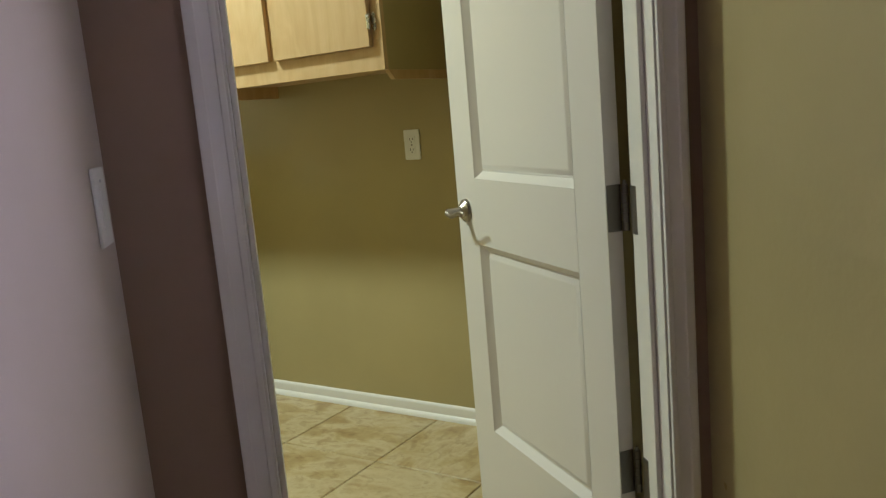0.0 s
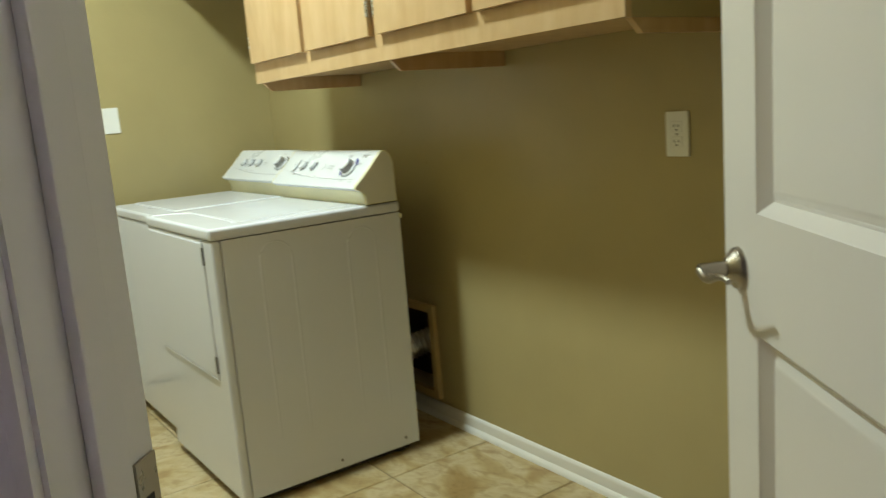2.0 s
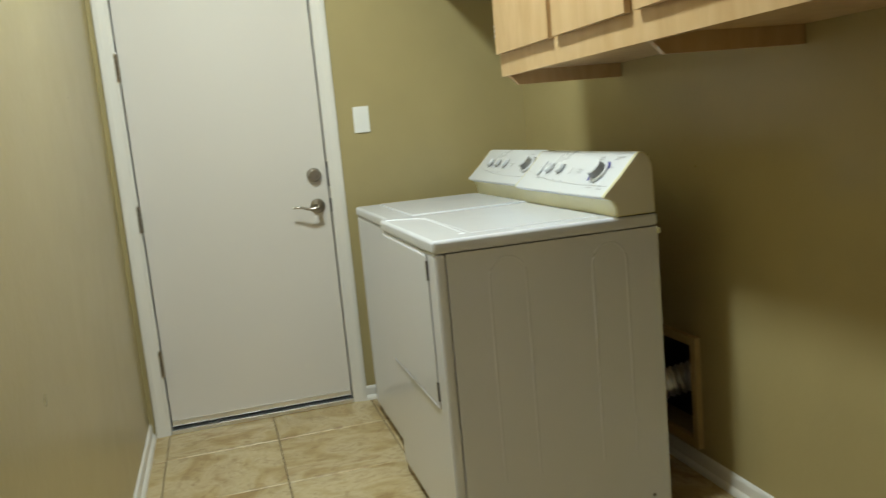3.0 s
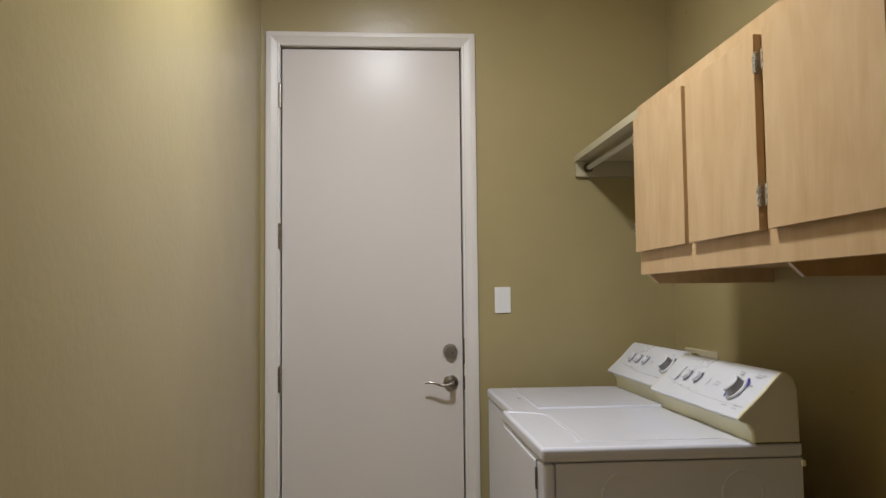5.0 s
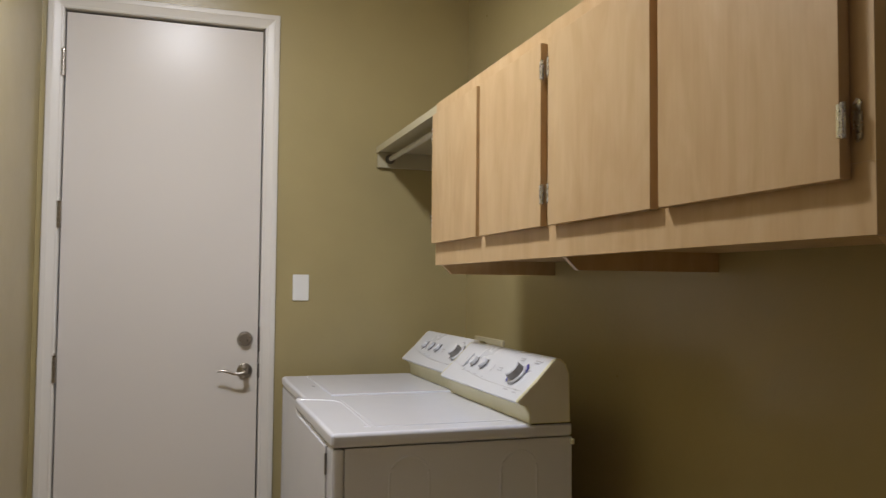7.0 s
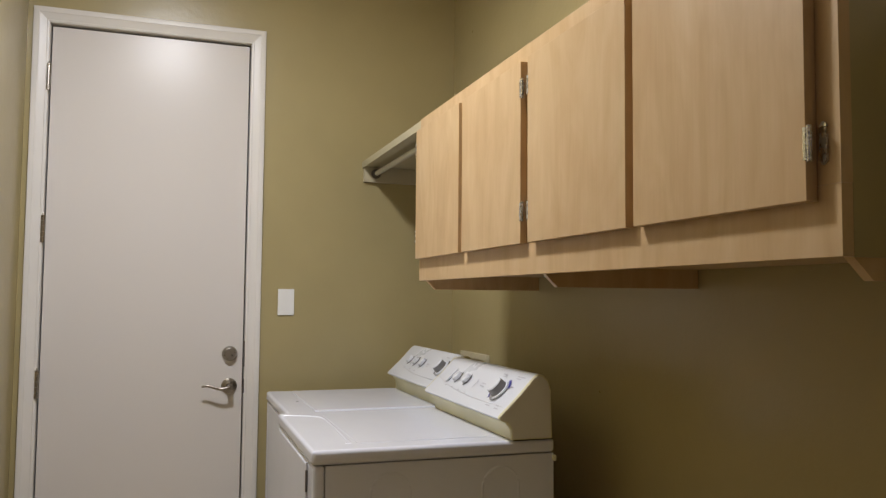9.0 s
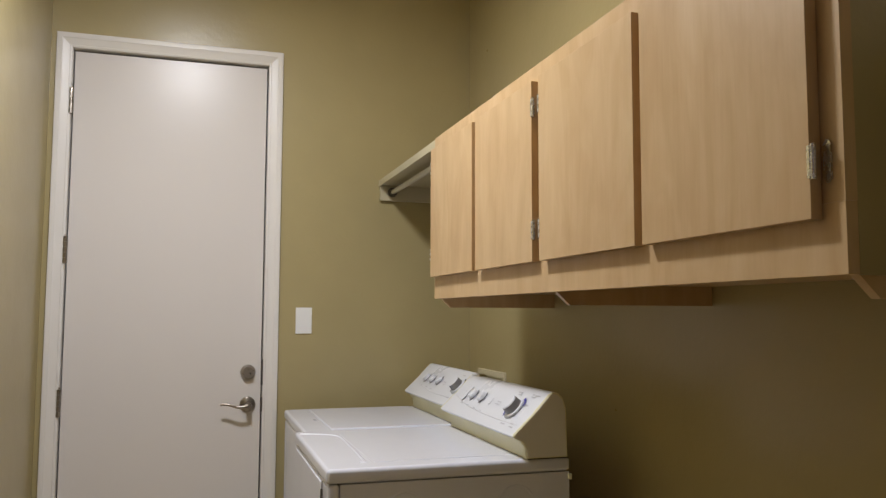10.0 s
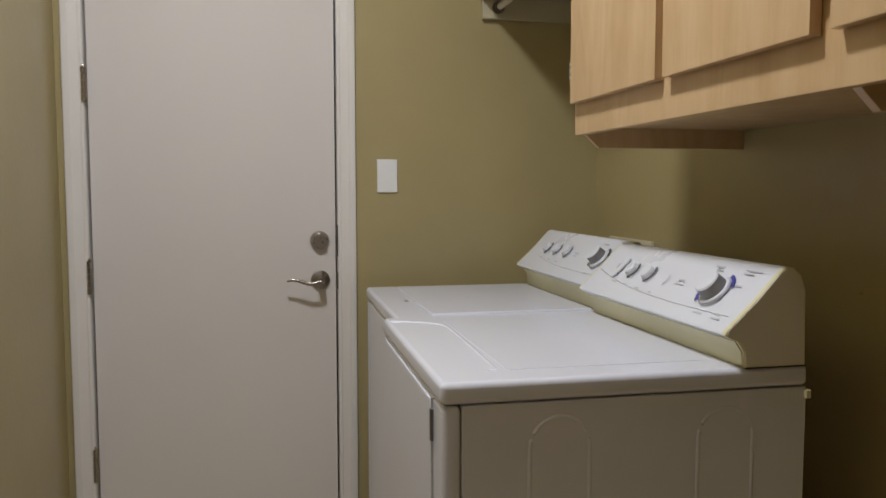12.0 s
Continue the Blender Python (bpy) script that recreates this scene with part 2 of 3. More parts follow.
# ---- the shell of the place ----
WEST, SOUTH, NORTH = -4.32, 0.944, 2.785
DOOR_Y0, DOOR_Y1, DOOR_Z = 1.032, 1.830, 2.412
structure("wall_west", boxes((WEST - 0.14, WEST, 0.80, DOOR_Y0 - 0.022, 0, CEIL), (WEST - 0.14, WEST, DOOR_Y1 + 0.022, 2.90, 0, CEIL), (WEST - 0.14, WEST, DOOR_Y0 - 0.022, DOOR_Y1 + 0.022, DOOR_Z + 0.022, CEIL)), M_WALL, "olive painted end wall around the white door", "wall")
structure("wall_south", B(WEST, -1.32, SOUTH - 0.12, SOUTH, 0, CEIL), M_WALL, "olive painted side wall with soft texture", "wall")
V0, V1, VZ0, VZ1 = -3.34, -3.00, 0.115, 0.435
structure("wall_north", boxes((WEST, V0, NORTH, NORTH + 0.13, 0, CEIL), (V1, -1.40, NORTH, NORTH + 0.13, 0, CEIL), (V0, V1, NORTH, NORTH + 0.13, 0, VZ0), (V0, V1, NORTH, NORTH + 0.13, VZ1, CEIL), (V0, V1, NORTH + 0.10, NORTH + 0.13, VZ0, VZ1)), M_WALL, "olive painted wall behind the laundry machines", "wall")
HN0, HN1 = 1.53, 1.645
JL, JR = 0.108, 0.832
HALL_L, HALL_R, HALL_END = -0.092, 0.918, -1.9
SIDE = 0.93  # the wall behind the open leaf runs square to the doorway
structure("wall_diagonal", boxes((-0.31, JL - 0.02, HN0, HN1, 0, CEIL), (JR + 0.02, SIDE + 0.12, HN0, HN1, 0, CEIL), (JL - 0.02, JR + 0.02, HN0, HN1, DOOR_Z + 0.03, CEIL)), M_DIAGONAL, "olive angled wall with the entry doorway, shade put into its brown colour", "wall", HALL)
structure("wall_east", B(SIDE, SIDE + 0.12, HN1, 3.10, 0, CEIL), M_WALL, "olive painted wall behind the open door", "wall", HALL)
structure("hall_wall_left", B(HALL_L - 0.12, HALL_L, HALL_END, HN0, 0, CEIL), M_HALL, "hall wall carrying a light switch, cool light put into its taupe colour", "wall", HALL)
structure("hall_wall_right", boxes((HALL_R, HALL_R + 0.12, 0.65, HN0, 0, CEIL), (HALL_R, HALL_R + 0.12, HALL_END, -0.35, 0, CEIL), (HALL_R, HALL_R + 0.12, -0.35, 0.65, 0, 1.05), (HALL_R, HALL_R + 0.12, -0.35, 0.65, 1.95, CEIL)), M_WALL, "olive painted hall wall beside the doorway", "wall", HALL)
structure("hall_wall_end", B(HALL_L - 0.12, HALL_R + 0.12, HALL_END - 0.12, HALL_END, 0, CEIL), M_WALL, "olive painted wall closing the hall", "wall", HALL)
structure("ceiling", B(-4.5, 2.6, -2.2, 2.92, CEIL, CEIL + 0.1), M_CEIL, "off-white flat ceiling", "ceiling")
floor = structure("floor", B(-4.5, 2.6, -2.2, 2.92, -0.12, -0.004), M_GROUT, "tan mottled stone-look ceramic floor tiles with grout", "floor")


def baseboard(name, length, m):
    profile = [(0, 0), (0.021, 0), (0.020, 0.008), (0.016, 0.016), (0.009, 0.022), (0.009, 0.050), (0.007, 0.057), (0.003, 0.063), (0, 0.064)]
    bm = prism(bmesh.new(), profile, 0, length, lambda u, v, w: (w, -u, v))
    return structure(name, bm, M_TRIM, "white painted moulded baseboard along the wall", "baseboard", m)


baseboard("baseboard", -1.475 - WEST, pose(WEST, NORTH, 0))
baseboard("baseboard", 1.25, HALL @ pose(SIDE, 2.98, 0, 0, 0, -90))
baseboard("baseboard", -1.45 - WEST, pose(-1.45, SOUTH, 0, 0, 0, 180))
baseboard("baseboard", NORTH - 1.893, pose(WEST, 1.893, 0, 0, 0, 90))
baseboard("baseboard", 0.09, HALL @ pose(HALL_L, HN0, 0))
baseboard("baseboard", 3.2, HALL @ pose(HALL_L, HN0 - 3.3, 0, 0, 0, 90))


# ---- door frames ----
def casing_profile(w):
    return [(0, 0), (0, 0.009), (0.003, 0.011), (0.009, 0.0115), (0.011, 0.0095), (0.014, 0.0105), (w * 0.60, 0.014), (w * 0.66, 0.0175), (w - 0.005, 0.0185), (w, 0.016), (w, 0)]


def casing(parent, y0, y1, z1, w, toward):
    """Three mitred mouldings round an opening from y0 to y1, z1 high, proud along toward (+1 or -1 in local x)."""
    prof = casing_profile(w)
    for side in ("left", "right", "top"):
        bm = bmesh.new()
        rings = [[], []]
        for u, v in prof:
            if side == "left":
                ends = ((toward * v, y0 - u, 0), (toward * v, y0 - u, z1 + u))
            elif side == "right":
                ends = ((toward * v, y1 + u, 0), (toward * v, y1 + u, z1 + u))
            else:
                ends = ((toward * v, y0 - u, z1 + u), (toward * v, y1 + u, z1 + u))
            rings[0].append(bm.verts.new(ends[0]))
            rings[1].append(bm.verts.new(ends[1]))
        n = len(prof)
        bm.faces.new(rings[0])
        bm.faces.new(list(reversed(rings[1])))
        for i in range(n):
            bm.faces.new((rings[0][i], rings[1][i], rings[1][(i + 1) % n], rings[0][(i + 1) % n]))
        bmesh.ops.recalc_face_normals(bm, faces=bm.faces)
        part("casing", bm, M_TRIM, parent)


# end door
frame_w = thing("door_frame", pose(WEST, 0, 0), "white painted moulded frame round the tall door", "door frame", kind="structure")
casing(frame_w, DOOR_Y0 - 0.004, DOOR_Y1 + 0.004, DOOR_Z + 0.004, 0.061, 1)
for y0, y1 in ((DOOR_Y0 - 0.021, DOOR_Y0 - 0.003), (DOOR_Y1 + 0.003, DOOR_Y1 + 0.021)):
    part("jamb", B(-0.139, -0.001, y0, y1, 0, DOOR_Z + 0.003), M_TRIM, frame_w)
part("head", B(-0.139, -0.001, DOOR_Y0 - 0.021, DOOR_Y1 + 0.021, DOOR_Z + 0.004, DOOR_Z + 0.021), M_TRIM, frame_w)
part("threshold", B(-0.12, 0.012, DOOR_Y0 - 0.002, DOOR_Y1 + 0.002, 0.0, 0.019, bevel=0.004), M_ALU, frame_w, "bright aluminium threshold strip")

FACE = WEST - 0.018


def lever_handle(parent, rose_m, length, hand):
    """Rosette with a wavy lever; local z points out of the door, local x along the lever."""
    handle = new("lever_handle", None)
    handle.parent = parent
    handle.matrix_local = rose_m
    bm = cyl(bmesh.new(), at(0, 0, 0.005), 0.034, 0.010, 0.031, bevel=0.002)
    cyl(bm, at(0, 0, 0.016), 0.029, 0.012, 0.016)
    part("rosette", bm, M_NICKEL, handle)
    part("neck", cyl(bmesh.new(), at(0, 0, 0.039), 0.012, 0.046, 0.011), M_NICKEL, handle)
    pts, radii = [], []
    for i in range(15):
        f = i / 14
        pts.append((hand * length * f, -0.007 * math.sin(f * 5.65), 0.062 - 0.008 * f * f))
        radii.append(0.0075 - 0.003 * f)
    part("lever", tube(bmesh.new(), pts, 0.01, 10, radii, 0.8), M_NICKEL, handle)
    return handle


def butt_hinge(parent, m, tall=0.105, radius=0.0072, metal=None):
    h = new("hinge", None)
    h.parent = parent
    h.matrix_local = m
    bm = bmesh.new()
    for k in range(5):
        cyl(bm, at(0, 0, (k - 2) * tall / 5), radius, tall / 5 - 0.0015, sides=14)
    cyl(bm, at(0, 0, tall / 2 + 0.004), 0.005, 0.008, 0.003, sides=12)
    part("knuckle", bm, metal or M_STEEL, h)
    return h


door_1 = thing("door_1", pose(FACE, 0, 0), "tall closed smooth white flush door with nickel hardware", "door", kind="structure")
part("leaf", B(-0.044, 0, DOOR_Y0 + 0.003, DOOR_Y1 - 0.003, 0.034, DOOR_Z - 0.004, bevel=0.002), M_DOOR, door_1)
# Near-black strips behind the leaf's edges stand in for shade in the gap.
part("gap_shade", boxes((-0.060, -0.046, DOOR_Y0 - 0.002, DOOR_Y0 + 0.02, 0.02, DOOR_Z), (-0.060, -0.046, DOOR_Y1 - 0.02, DOOR_Y1 + 0.002, 0.02, DOOR_Z), (-0.060, -0.046, DOOR_Y0 + 0.02, DOOR_Y1 - 0.02, DOOR_Z - 0.02, DOOR_Z)), M_DARK, door_1, "dark strip standing in for the shade in the door gap")
part("sweep", B(-0.043, 0.004, DOOR_Y0 + 0.003, DOOR_Y1 - 0.003, 0.030, 0.054, bevel=0.002), M_ALU, door_1, "grey metal door sweep along the bottom")
part("seal", B(-0.04, -0.004, DOOR_Y0 + 0.003, DOOR_Y1 - 0.003, 0.014, 0.030), M_DARK, door_1, "black rubber bottom seal")
for z in (2.19, 1.568, 0.946, 0.32):
    butt_hinge(door_1, at(0.0245, DOOR_Y0 - 0.003, z), 0.112, 0.0092, M_NICKEL)
OUT = Matrix(((0, 0, 1, 0), (1, 0, 0, 0), (0, 1, 0, 0), (0, 0, 0, 1)))
lever_handle(door_1, at(0, 1.773, 0.918) @ OUT, 0.115, -1)
bolt = cyl(bmesh.new(), at(0.006, 1.772, 1.056, AXIS_X), 0.033, 0.012, 0.031, bevel=0.002)
cyl(bolt, at(0.018, 1.772, 1.056, AXIS_X), 0.030, 0.014, 0.024, bevel=0.002)
dead = part("deadbolt", bolt, M_NICKEL, door_1, "round brushed nickel deadbolt")
part("keyhole", B(0.0245, 0.0262, 1.779, 1.783, 1.046, 1.054), M_DARK, dead)
for z, h in ((1.056, 0.055), (0.918, 0.03)):
    part("latch_plate", B(0.004, 0.0245, DOOR_Y1 - 0.0005, DOOR_Y1 + 0.0065, z - h, z + h), M_STEEL, door_1)

# entry doorway
frame_e = thing("door_frame", HALL @ pose(0, HN0, 0, 0, 0, -90), "white painted moulded frame of the open doorway", "door frame", kind="structure")
# in this frame local x points away from the room (towards the hall), local y across
casing(frame_e, JL - 0.004, JR + 0.004, DOOR_Z + 0.01, 0.049, 1)
casing_room = thing("door_trim", HALL @ pose(0, HN1, 0, 0, 0, -90), "white painted door casing on the laundry side", "door trim", kind="structure")
casing(casing_room, JL - 0.004, JR + 0.004, DOOR_Z + 0.01, 0.049, -1)
for y0, y1 in ((JL - 0.019, JL), (JR, JR + 0.019)):
    part("jamb", B(-0.1145, -0.0005, y0, y1, 0, DOOR_Z + 0.01), M_TRIM, frame_e)
part("head", B(-0.1145, -0.0005, JL - 0.019, JR + 0.019, DOOR_Z + 0.011, DOOR_Z + 0.029), M_TRIM, frame_e)
for y0, y1 in ((JL, JL + 0.011), (JR - 0.011, JR)):
    part("stop", B(-0.074, -0.038, y0, y1, 0, DOOR_Z + 0.01, bevel=0.003), M_TRIM, frame_e)
strike = part("strike_plate", B(-0.116, -0.088, JL, JL + 0.003, 0.885, 0.975, bevel=0.001), M_NICKEL, frame_e, "nickel strike plate")
part("latch_hole", B(-0.106, -0.094, JL + 0.0025, JL + 0.0036, 0.915, 0.945), M_DARK, strike)
for z in (2.2, 1.6, 0.995, 0.435):
    part("hinge_leaf", B(-0.114, -0.082, JR - 0.0025, JR + 0.001, z - 0.047, z + 0.047), M_STEEL, frame_e)

# the open panelled leaf: local x along it from the hinge, local y towards the side that shows
UX, UY = -0.8134, 0.5816
leaf_m = Matrix(((UX, -UY, 0, -0.6284), (UY, UX, 0, 1.7536), (0, 0, 1, 0), (0, 0, 0, 1)))
door_2 = thing("door_2", leaf_m, "open white two-panel interior door with nickel lever", "door", kind="structure")
LEAF, TH = 0.766, 0.036


def panel_door():
    bm = bmesh.new()
    x = (0.0, 0.118, LEAF - 0.132, LEAF)
    z = (0.012, 0.305, 0.848, 1.030, 2.27, DOOR_Z - 0.004)
    box(bm, 0, x[1], -TH, 0, z[0], z[5], bevel=0.0015)
    box(bm, x[2], LEAF, -TH, 0, z[0], z[5], bevel=0.0015)
    for a, b in ((z[0], z[1]), (z[2], z[3]), (z[4], z[5])):
        box(bm, x[1], x[2], -TH, 0, a, b)
    for a, b in ((z[1], z[2]), (z[3], z[4])):
        for face in (1, -1):
            y = (lambda d: -d) if face > 0 else (lambda d: -TH + d)
            steps = ((0.0, 0.0), (0.002, 0.003), (0.019, 0.0185), (0.023, 0.0185), (0.033, 0.0115), (0.040, 0.0100))
            rings = [[bm.verts.new(p) for p in ((x[1] + i, y(d), a + i), (x[2] - i, y(d), a + i), (x[2] - i, y(d), b - i), (x[1] + i, y(d), b - i))] for i, d in steps]
            for r0, r1 in zip(rings, rings[1:]):
                for k in range(4):
                    bm.faces.new((r0[k], r0[(k + 1) % 4], r1[(k + 1) % 4], r1[k]))
            bm.faces.new(rings[-1])
    bmesh.ops.recalc_face_normals(bm, faces=bm.faces)
    return bm


part("leaf", panel_door(), M_DOOR, door_2)
TOWARD = Matrix(((-1, 0, 0, 0), (0, 0, 1, 0), (0, 1, 0, 0), (0, 0, 0, 1)))
lever_handle(door_2, at(LEAF - 0.062, 0, 0.937) @ TOWARD, 0.105, 1)
part("latch_plate", B(LEAF - 0.001, LEAF + 0.001, -0.030, -0.006, 0.91, 0.965), M_NICKEL, door_2)
for z in (2.2, 1.6, 0.995, 0.435):
    h = butt_hinge(door_2, at(-0.010, -TH - 0.002, z), 0.094)
    part("hinge_leaf", B(0.0075, 0.0105, 0.004, 0.036, -0.047, 0.047, bevel=0.001), M_STEEL, h)

# ---- laundry machines ----
MID = -3.492


def arch(bm, y0, y1, z0, z1, x, r=0.003):
    pts = [(x, y0, z0)]
    cy, rad = (y0 + y1) / 2, (y1 - y0) / 2
    for k in range(13):
        a = math.pi * (1 - k / 12)
        pts.append((x, cy + rad * math.cos(a), z1 - rad + rad * math.sin(a)))
    pts.append((x, y1, z0))
    return tube(bm, pts, r, 12)


def machine(name, x0, x1, y0, top, label, category, back=0.0):
    ob = thing(name, pose((x0 + x1) / 2, 2.215 + back, 0), label, category)
    cx, cy = (x0 + x1) / 2, 2.215 + back
    a, b, f, k = x0 - cx, x1 - cx, y0 - cy, 2.556 - 2.215
    part("body", B(a + 0.002, b - 0.002, f + 0.036, k, 0.03, top - 0.0395, bevel=0.003), M_ENAMEL, ob)
    part("front_panel", B(a + 0.001, b - 0.001, f + 0.003, f + 0.0355, 0.03, top - 0.0395, bevel=0.010, segments=3), M_ENAMEL, ob)
    part("top_panel", B(a, b, f, k + 0.002, top - 0.038, top, bevel=0.011, segments=4), M_ENAMEL, ob)
    # Black block under the body stands in for the shade above the floor.
    part("underside_shade", B(a + 0.03, b - 0.03, f + 0.05, k - 0.03, 0.008, 0.03), M_DARK, ob, "dark block standing in for the shaded gap under the machine")
    for px in (a + 0.05, b - 0.05):
        for py in (f + 0.07, k - 0.06):
            part("foot", cyl(bmesh.new(), at(px, py, 0.005), 0.02, 0.01), M_DARK, ob)
    return ob, a, b, f, k


def console(ob, a, b, top):
    """Sloping control panel on the back of the top, over a yellowed recessed strip."""
    cy = 2.215
    c = new("control_console", None)
    c.parent = ob
    prof = [(2.428, top), (2.425, 0.945), (2.412, 0.963), (2.394, 0.970), (2.388, 0.975), (2.389, 0.981), (2.446, 1.034), (2.497, 1.088), (2.508, 1.094), (2.522, 1.092), (2.537, 1.078), (2.547, 1.050), (2.550, top)]
    body = part("console_body", prism(bmesh.new(), prof, a + 0.009, b - 0.009, lambda u, v, w: (w, u - cy, v)), M_PLASTIC, c)
    strip = [(2.4265, top + 0.001), (2.4235, 0.944), (2.410, 0.9625), (2.414, 0.9640), (2.4265, 0.946), (2.4295, top + 0.001)]
    part("toe_strip", prism(bmesh.new(), strip, a + 0.005, b - 0.005, lambda u, v, w: (w, u - cy, v)), M_YELLOW, c, "yellowed plastic strip")
    inner = [(2.47 + (u - 2.47) * 0.94, 1.0 + (v - 1.0) * 0.95) for u, v in prof]
    for e, out in ((a, -1), (b - 0.009, 1)):
        rim = prism(bmesh.new(), prof, e, e + 0.009, lambda u, v, w: (w, u - cy, v))
        bmesh.ops.bevel(rim, geom=[x for x in rim.edges if abs(x.verts[0].co.x - x.verts[1].co.x) < 1e-5 and (x.verts[0].co.x - e - 0.0045) * out > 0], offset=0.003, segments=2, profile=0.5, affect='EDGES')
        part("end_rim", rim, M_YELLOW, c, "yellowed moulded edge of the console")
        x0 = e + 0.0085 if out > 0 else e - 0.0015
        part("end_cap", prism(bmesh.new(), inner, x0, x0 + 0.002, lambda u, v, w: (w, u - cy, v)), M_CAP, c, "slightly yellowed plastic end cap")
    part("seam", B(a + 0.01, b - 0.001, 2.432 - cy, 2.551 - cy, top - 0.002, top + 0.0025), M_DARK, c, "dark seam under the console")
    return c


SL = Vector((0, 0.7008, 0.7133))
SN = Vector((0, -0.7133, 0.7008))


def face_m(x, along, lift=0.0):
    """On a console's sloping face: x across, metres up the slope from its lower lip."""
    o = Vector((x, 2.389 - 2.215, 0.981)) + SL * along + SN * lift
    return Matrix(((1, 0, SN.x, o.x), (0, SL.y, SN.y, o.y), (0, SL.z, SN.z, o.z), (0, 0, 0, 1)))


def ring(m, r0, r1, a0, a1, thick=0.0008, steps=16):
    bm = bmesh.new()
    rows = []
    for i in range(steps + 1):
        a = radians(a0 + (a1 - a0) * i / steps)
        row = []
        for r, z in ((r0, 0), (r1, 0), (r1, thick), (r0, thick)):
            row.append(bm.verts.new(m @ Vector((r * math.cos(a), r * math.sin(a), z))))
        rows.append(row)
    for p, q in zip(rows, rows[1:]):
        for k in range(4):
            bm.faces.new((p[k], p[(k + 1) % 4], q[(k + 1) % 4], q[k]))
    bm.faces.new(rows[0])
    bm.faces.new(rows[-1])
    bmesh.ops.recalc_face_normals(bm, faces=bm.faces)
    return bm


def strokes(c, lots):
    """Unreadable small print as thin bars: x, along, width, height."""
    for x, along, w, h in lots:
        part("print_bar", box_on(face_m(x, along, 0.0003), w, h, 0.0006), M_INK, c)


def box_on(m, w, h, t, bevel=0.0):
    bm = B(-w / 2, w / 2, -h / 2, h / 2, 0, t, bevel=bevel)
    bm.transform(m)
    return bm


def dial(c, x, along, r, blue):
    d = new("dial", None)
    d.parent = c
    bm = cyl(bmesh.new(), face_m(x, along) @ at(0, 0, 0.003), r, 0.006, r * 0.95, sides=40, bevel=0.0015)
    part("skirt", bm, M_PLASTIC, d)
    part("barrel", cyl(bmesh.new(), face_m(x, along) @ at(0, 0, 0.016), r * 0.80, 0.022, r * 0.72, sides=40), M_SILVER, d, "grey ribbed dial side")
    part("cap", cyl(bmesh.new(), face_m(x, along) @ at(0, 0, 0.0285), r * 0.75, 0.004, r * 0.68, sides=40, bevel=0.001), M_PLASTIC, d)
    part("scale", ring(face_m(x, along, 0.0003), r * 1.04, r * 1.26, 22, 74), blue, d, "printed dial scale")
    part("scale", ring(face_m(x, along, 0.0003), r * 1.04, r * 1.36, 198, 224), blue, d)
    # This grey arc paints the shadow round the dial's lower edge.
    part("scale", ring(face_m(x, along, 0.0003), r * 1.02, r * 1.10, 224, 340), M_DIAL_SHADOW, d)



def small_knob(c, x, along, r, dark):
    d = new("knob", None)
    d.parent = c
    part("cap", cyl(bmesh.new(), face_m(x, along) @ at(0, 0, 0.006), r, 0.012, r * 0.85, sides=24, bevel=0.002), M_PLASTIC, d)
    part("scale", ring(face_m(x, along, 0.0003), r * 1.1, r * 1.36, -75, 60, steps=10), M_INKDARK if dark else M_INK, d)


def swoosh(c, a, b):
    pts = []
    for i in range(16):
        f = i / 15
        pts.append(tuple(face_m(a + 0.02 + (b - a - 0.05) * f, 0.07 - 0.05 * (1 - (1 - f) ** 3) + 0.012 * f, 0.0).translation))
    part("trim_line", tube(bmesh.new(), pts, 0.0009, 6), M_LINE, c, "pale grey curved trim line")


dryer, da, db, df, dk = machine("clothes_dryer", MID + 0.003, -2.806, 1.877, 0.915, "white enamelled front-loading clothes dryer beside the washer", "dryer")
DX = dryer.matrix_world.translation.x
part("side_rib", arch(bmesh.new(), 2.031 - 2.215, 2.139 - 2.215, 0.2, 0.848, db - 0.0079, 0.007), M_ENAMEL, dryer)
part("side_rib", arch(bmesh.new(), 2.342 - 2.215, 2.449 - 2.215, 0.2, 0.846, db - 0.0079, 0.007), M_ENAMEL, dryer)
part("loading_door", B(da + 0.03, -2.886 - DX, df - 0.0005, df + 0.022, 0.43, 0.868, bevel=0.007), M_ENAMEL, dryer)
part("door_gap", B(-2.884 - DX, -2.881 - DX, df - 0.001, df + 0.0095, 0.425, 0.873), M_INK, dryer)
part("door_gap", B(da + 0.03, -2.881 - DX, df - 0.001, df + 0.0095, 0.4225, 0.4265), M_INK, dryer)
for z in (0.825, 0.475):
    part("door_hinge", B(-2.888 - DX, -2.879 - DX, df - 0.003, df + 0.011, z - 0.028, z + 0.028, bevel=0.001), M_STEEL, dryer)
lid = bmesh.new()
box(lid, da + 0.085, db - 0.075, 2.012 - 2.215, 2.405 - 2.215, 0.911, 0.9162, bevel=0.0012)
part("top_tray", lid, M_ENAMEL, dryer)
RIDGE = [(-3.432, 1.888), (-3.425, 1.915), (-3.412, 1.945), (-3.392, 1.975), (-3.365, 1.996), (-3.33, 2.004), (-3.25, 2.004), (-3.06, 2.000), (-2.885, 1.994)]
part("ridge", tube(bmesh.new(), [(x - DX, y - 2.215, 0.9135) for x, y in RIDGE], 0.0042, 10), M_ENAMEL, dryer)
part("ridge", tube(bmesh.new(), [(-2.885 - DX, 1.978 - 2.215, 0.9135), (-2.885 - DX, 1.996 - 2.215, 0.9135)], 0.0036, 8), M_ENAMEL, dryer)
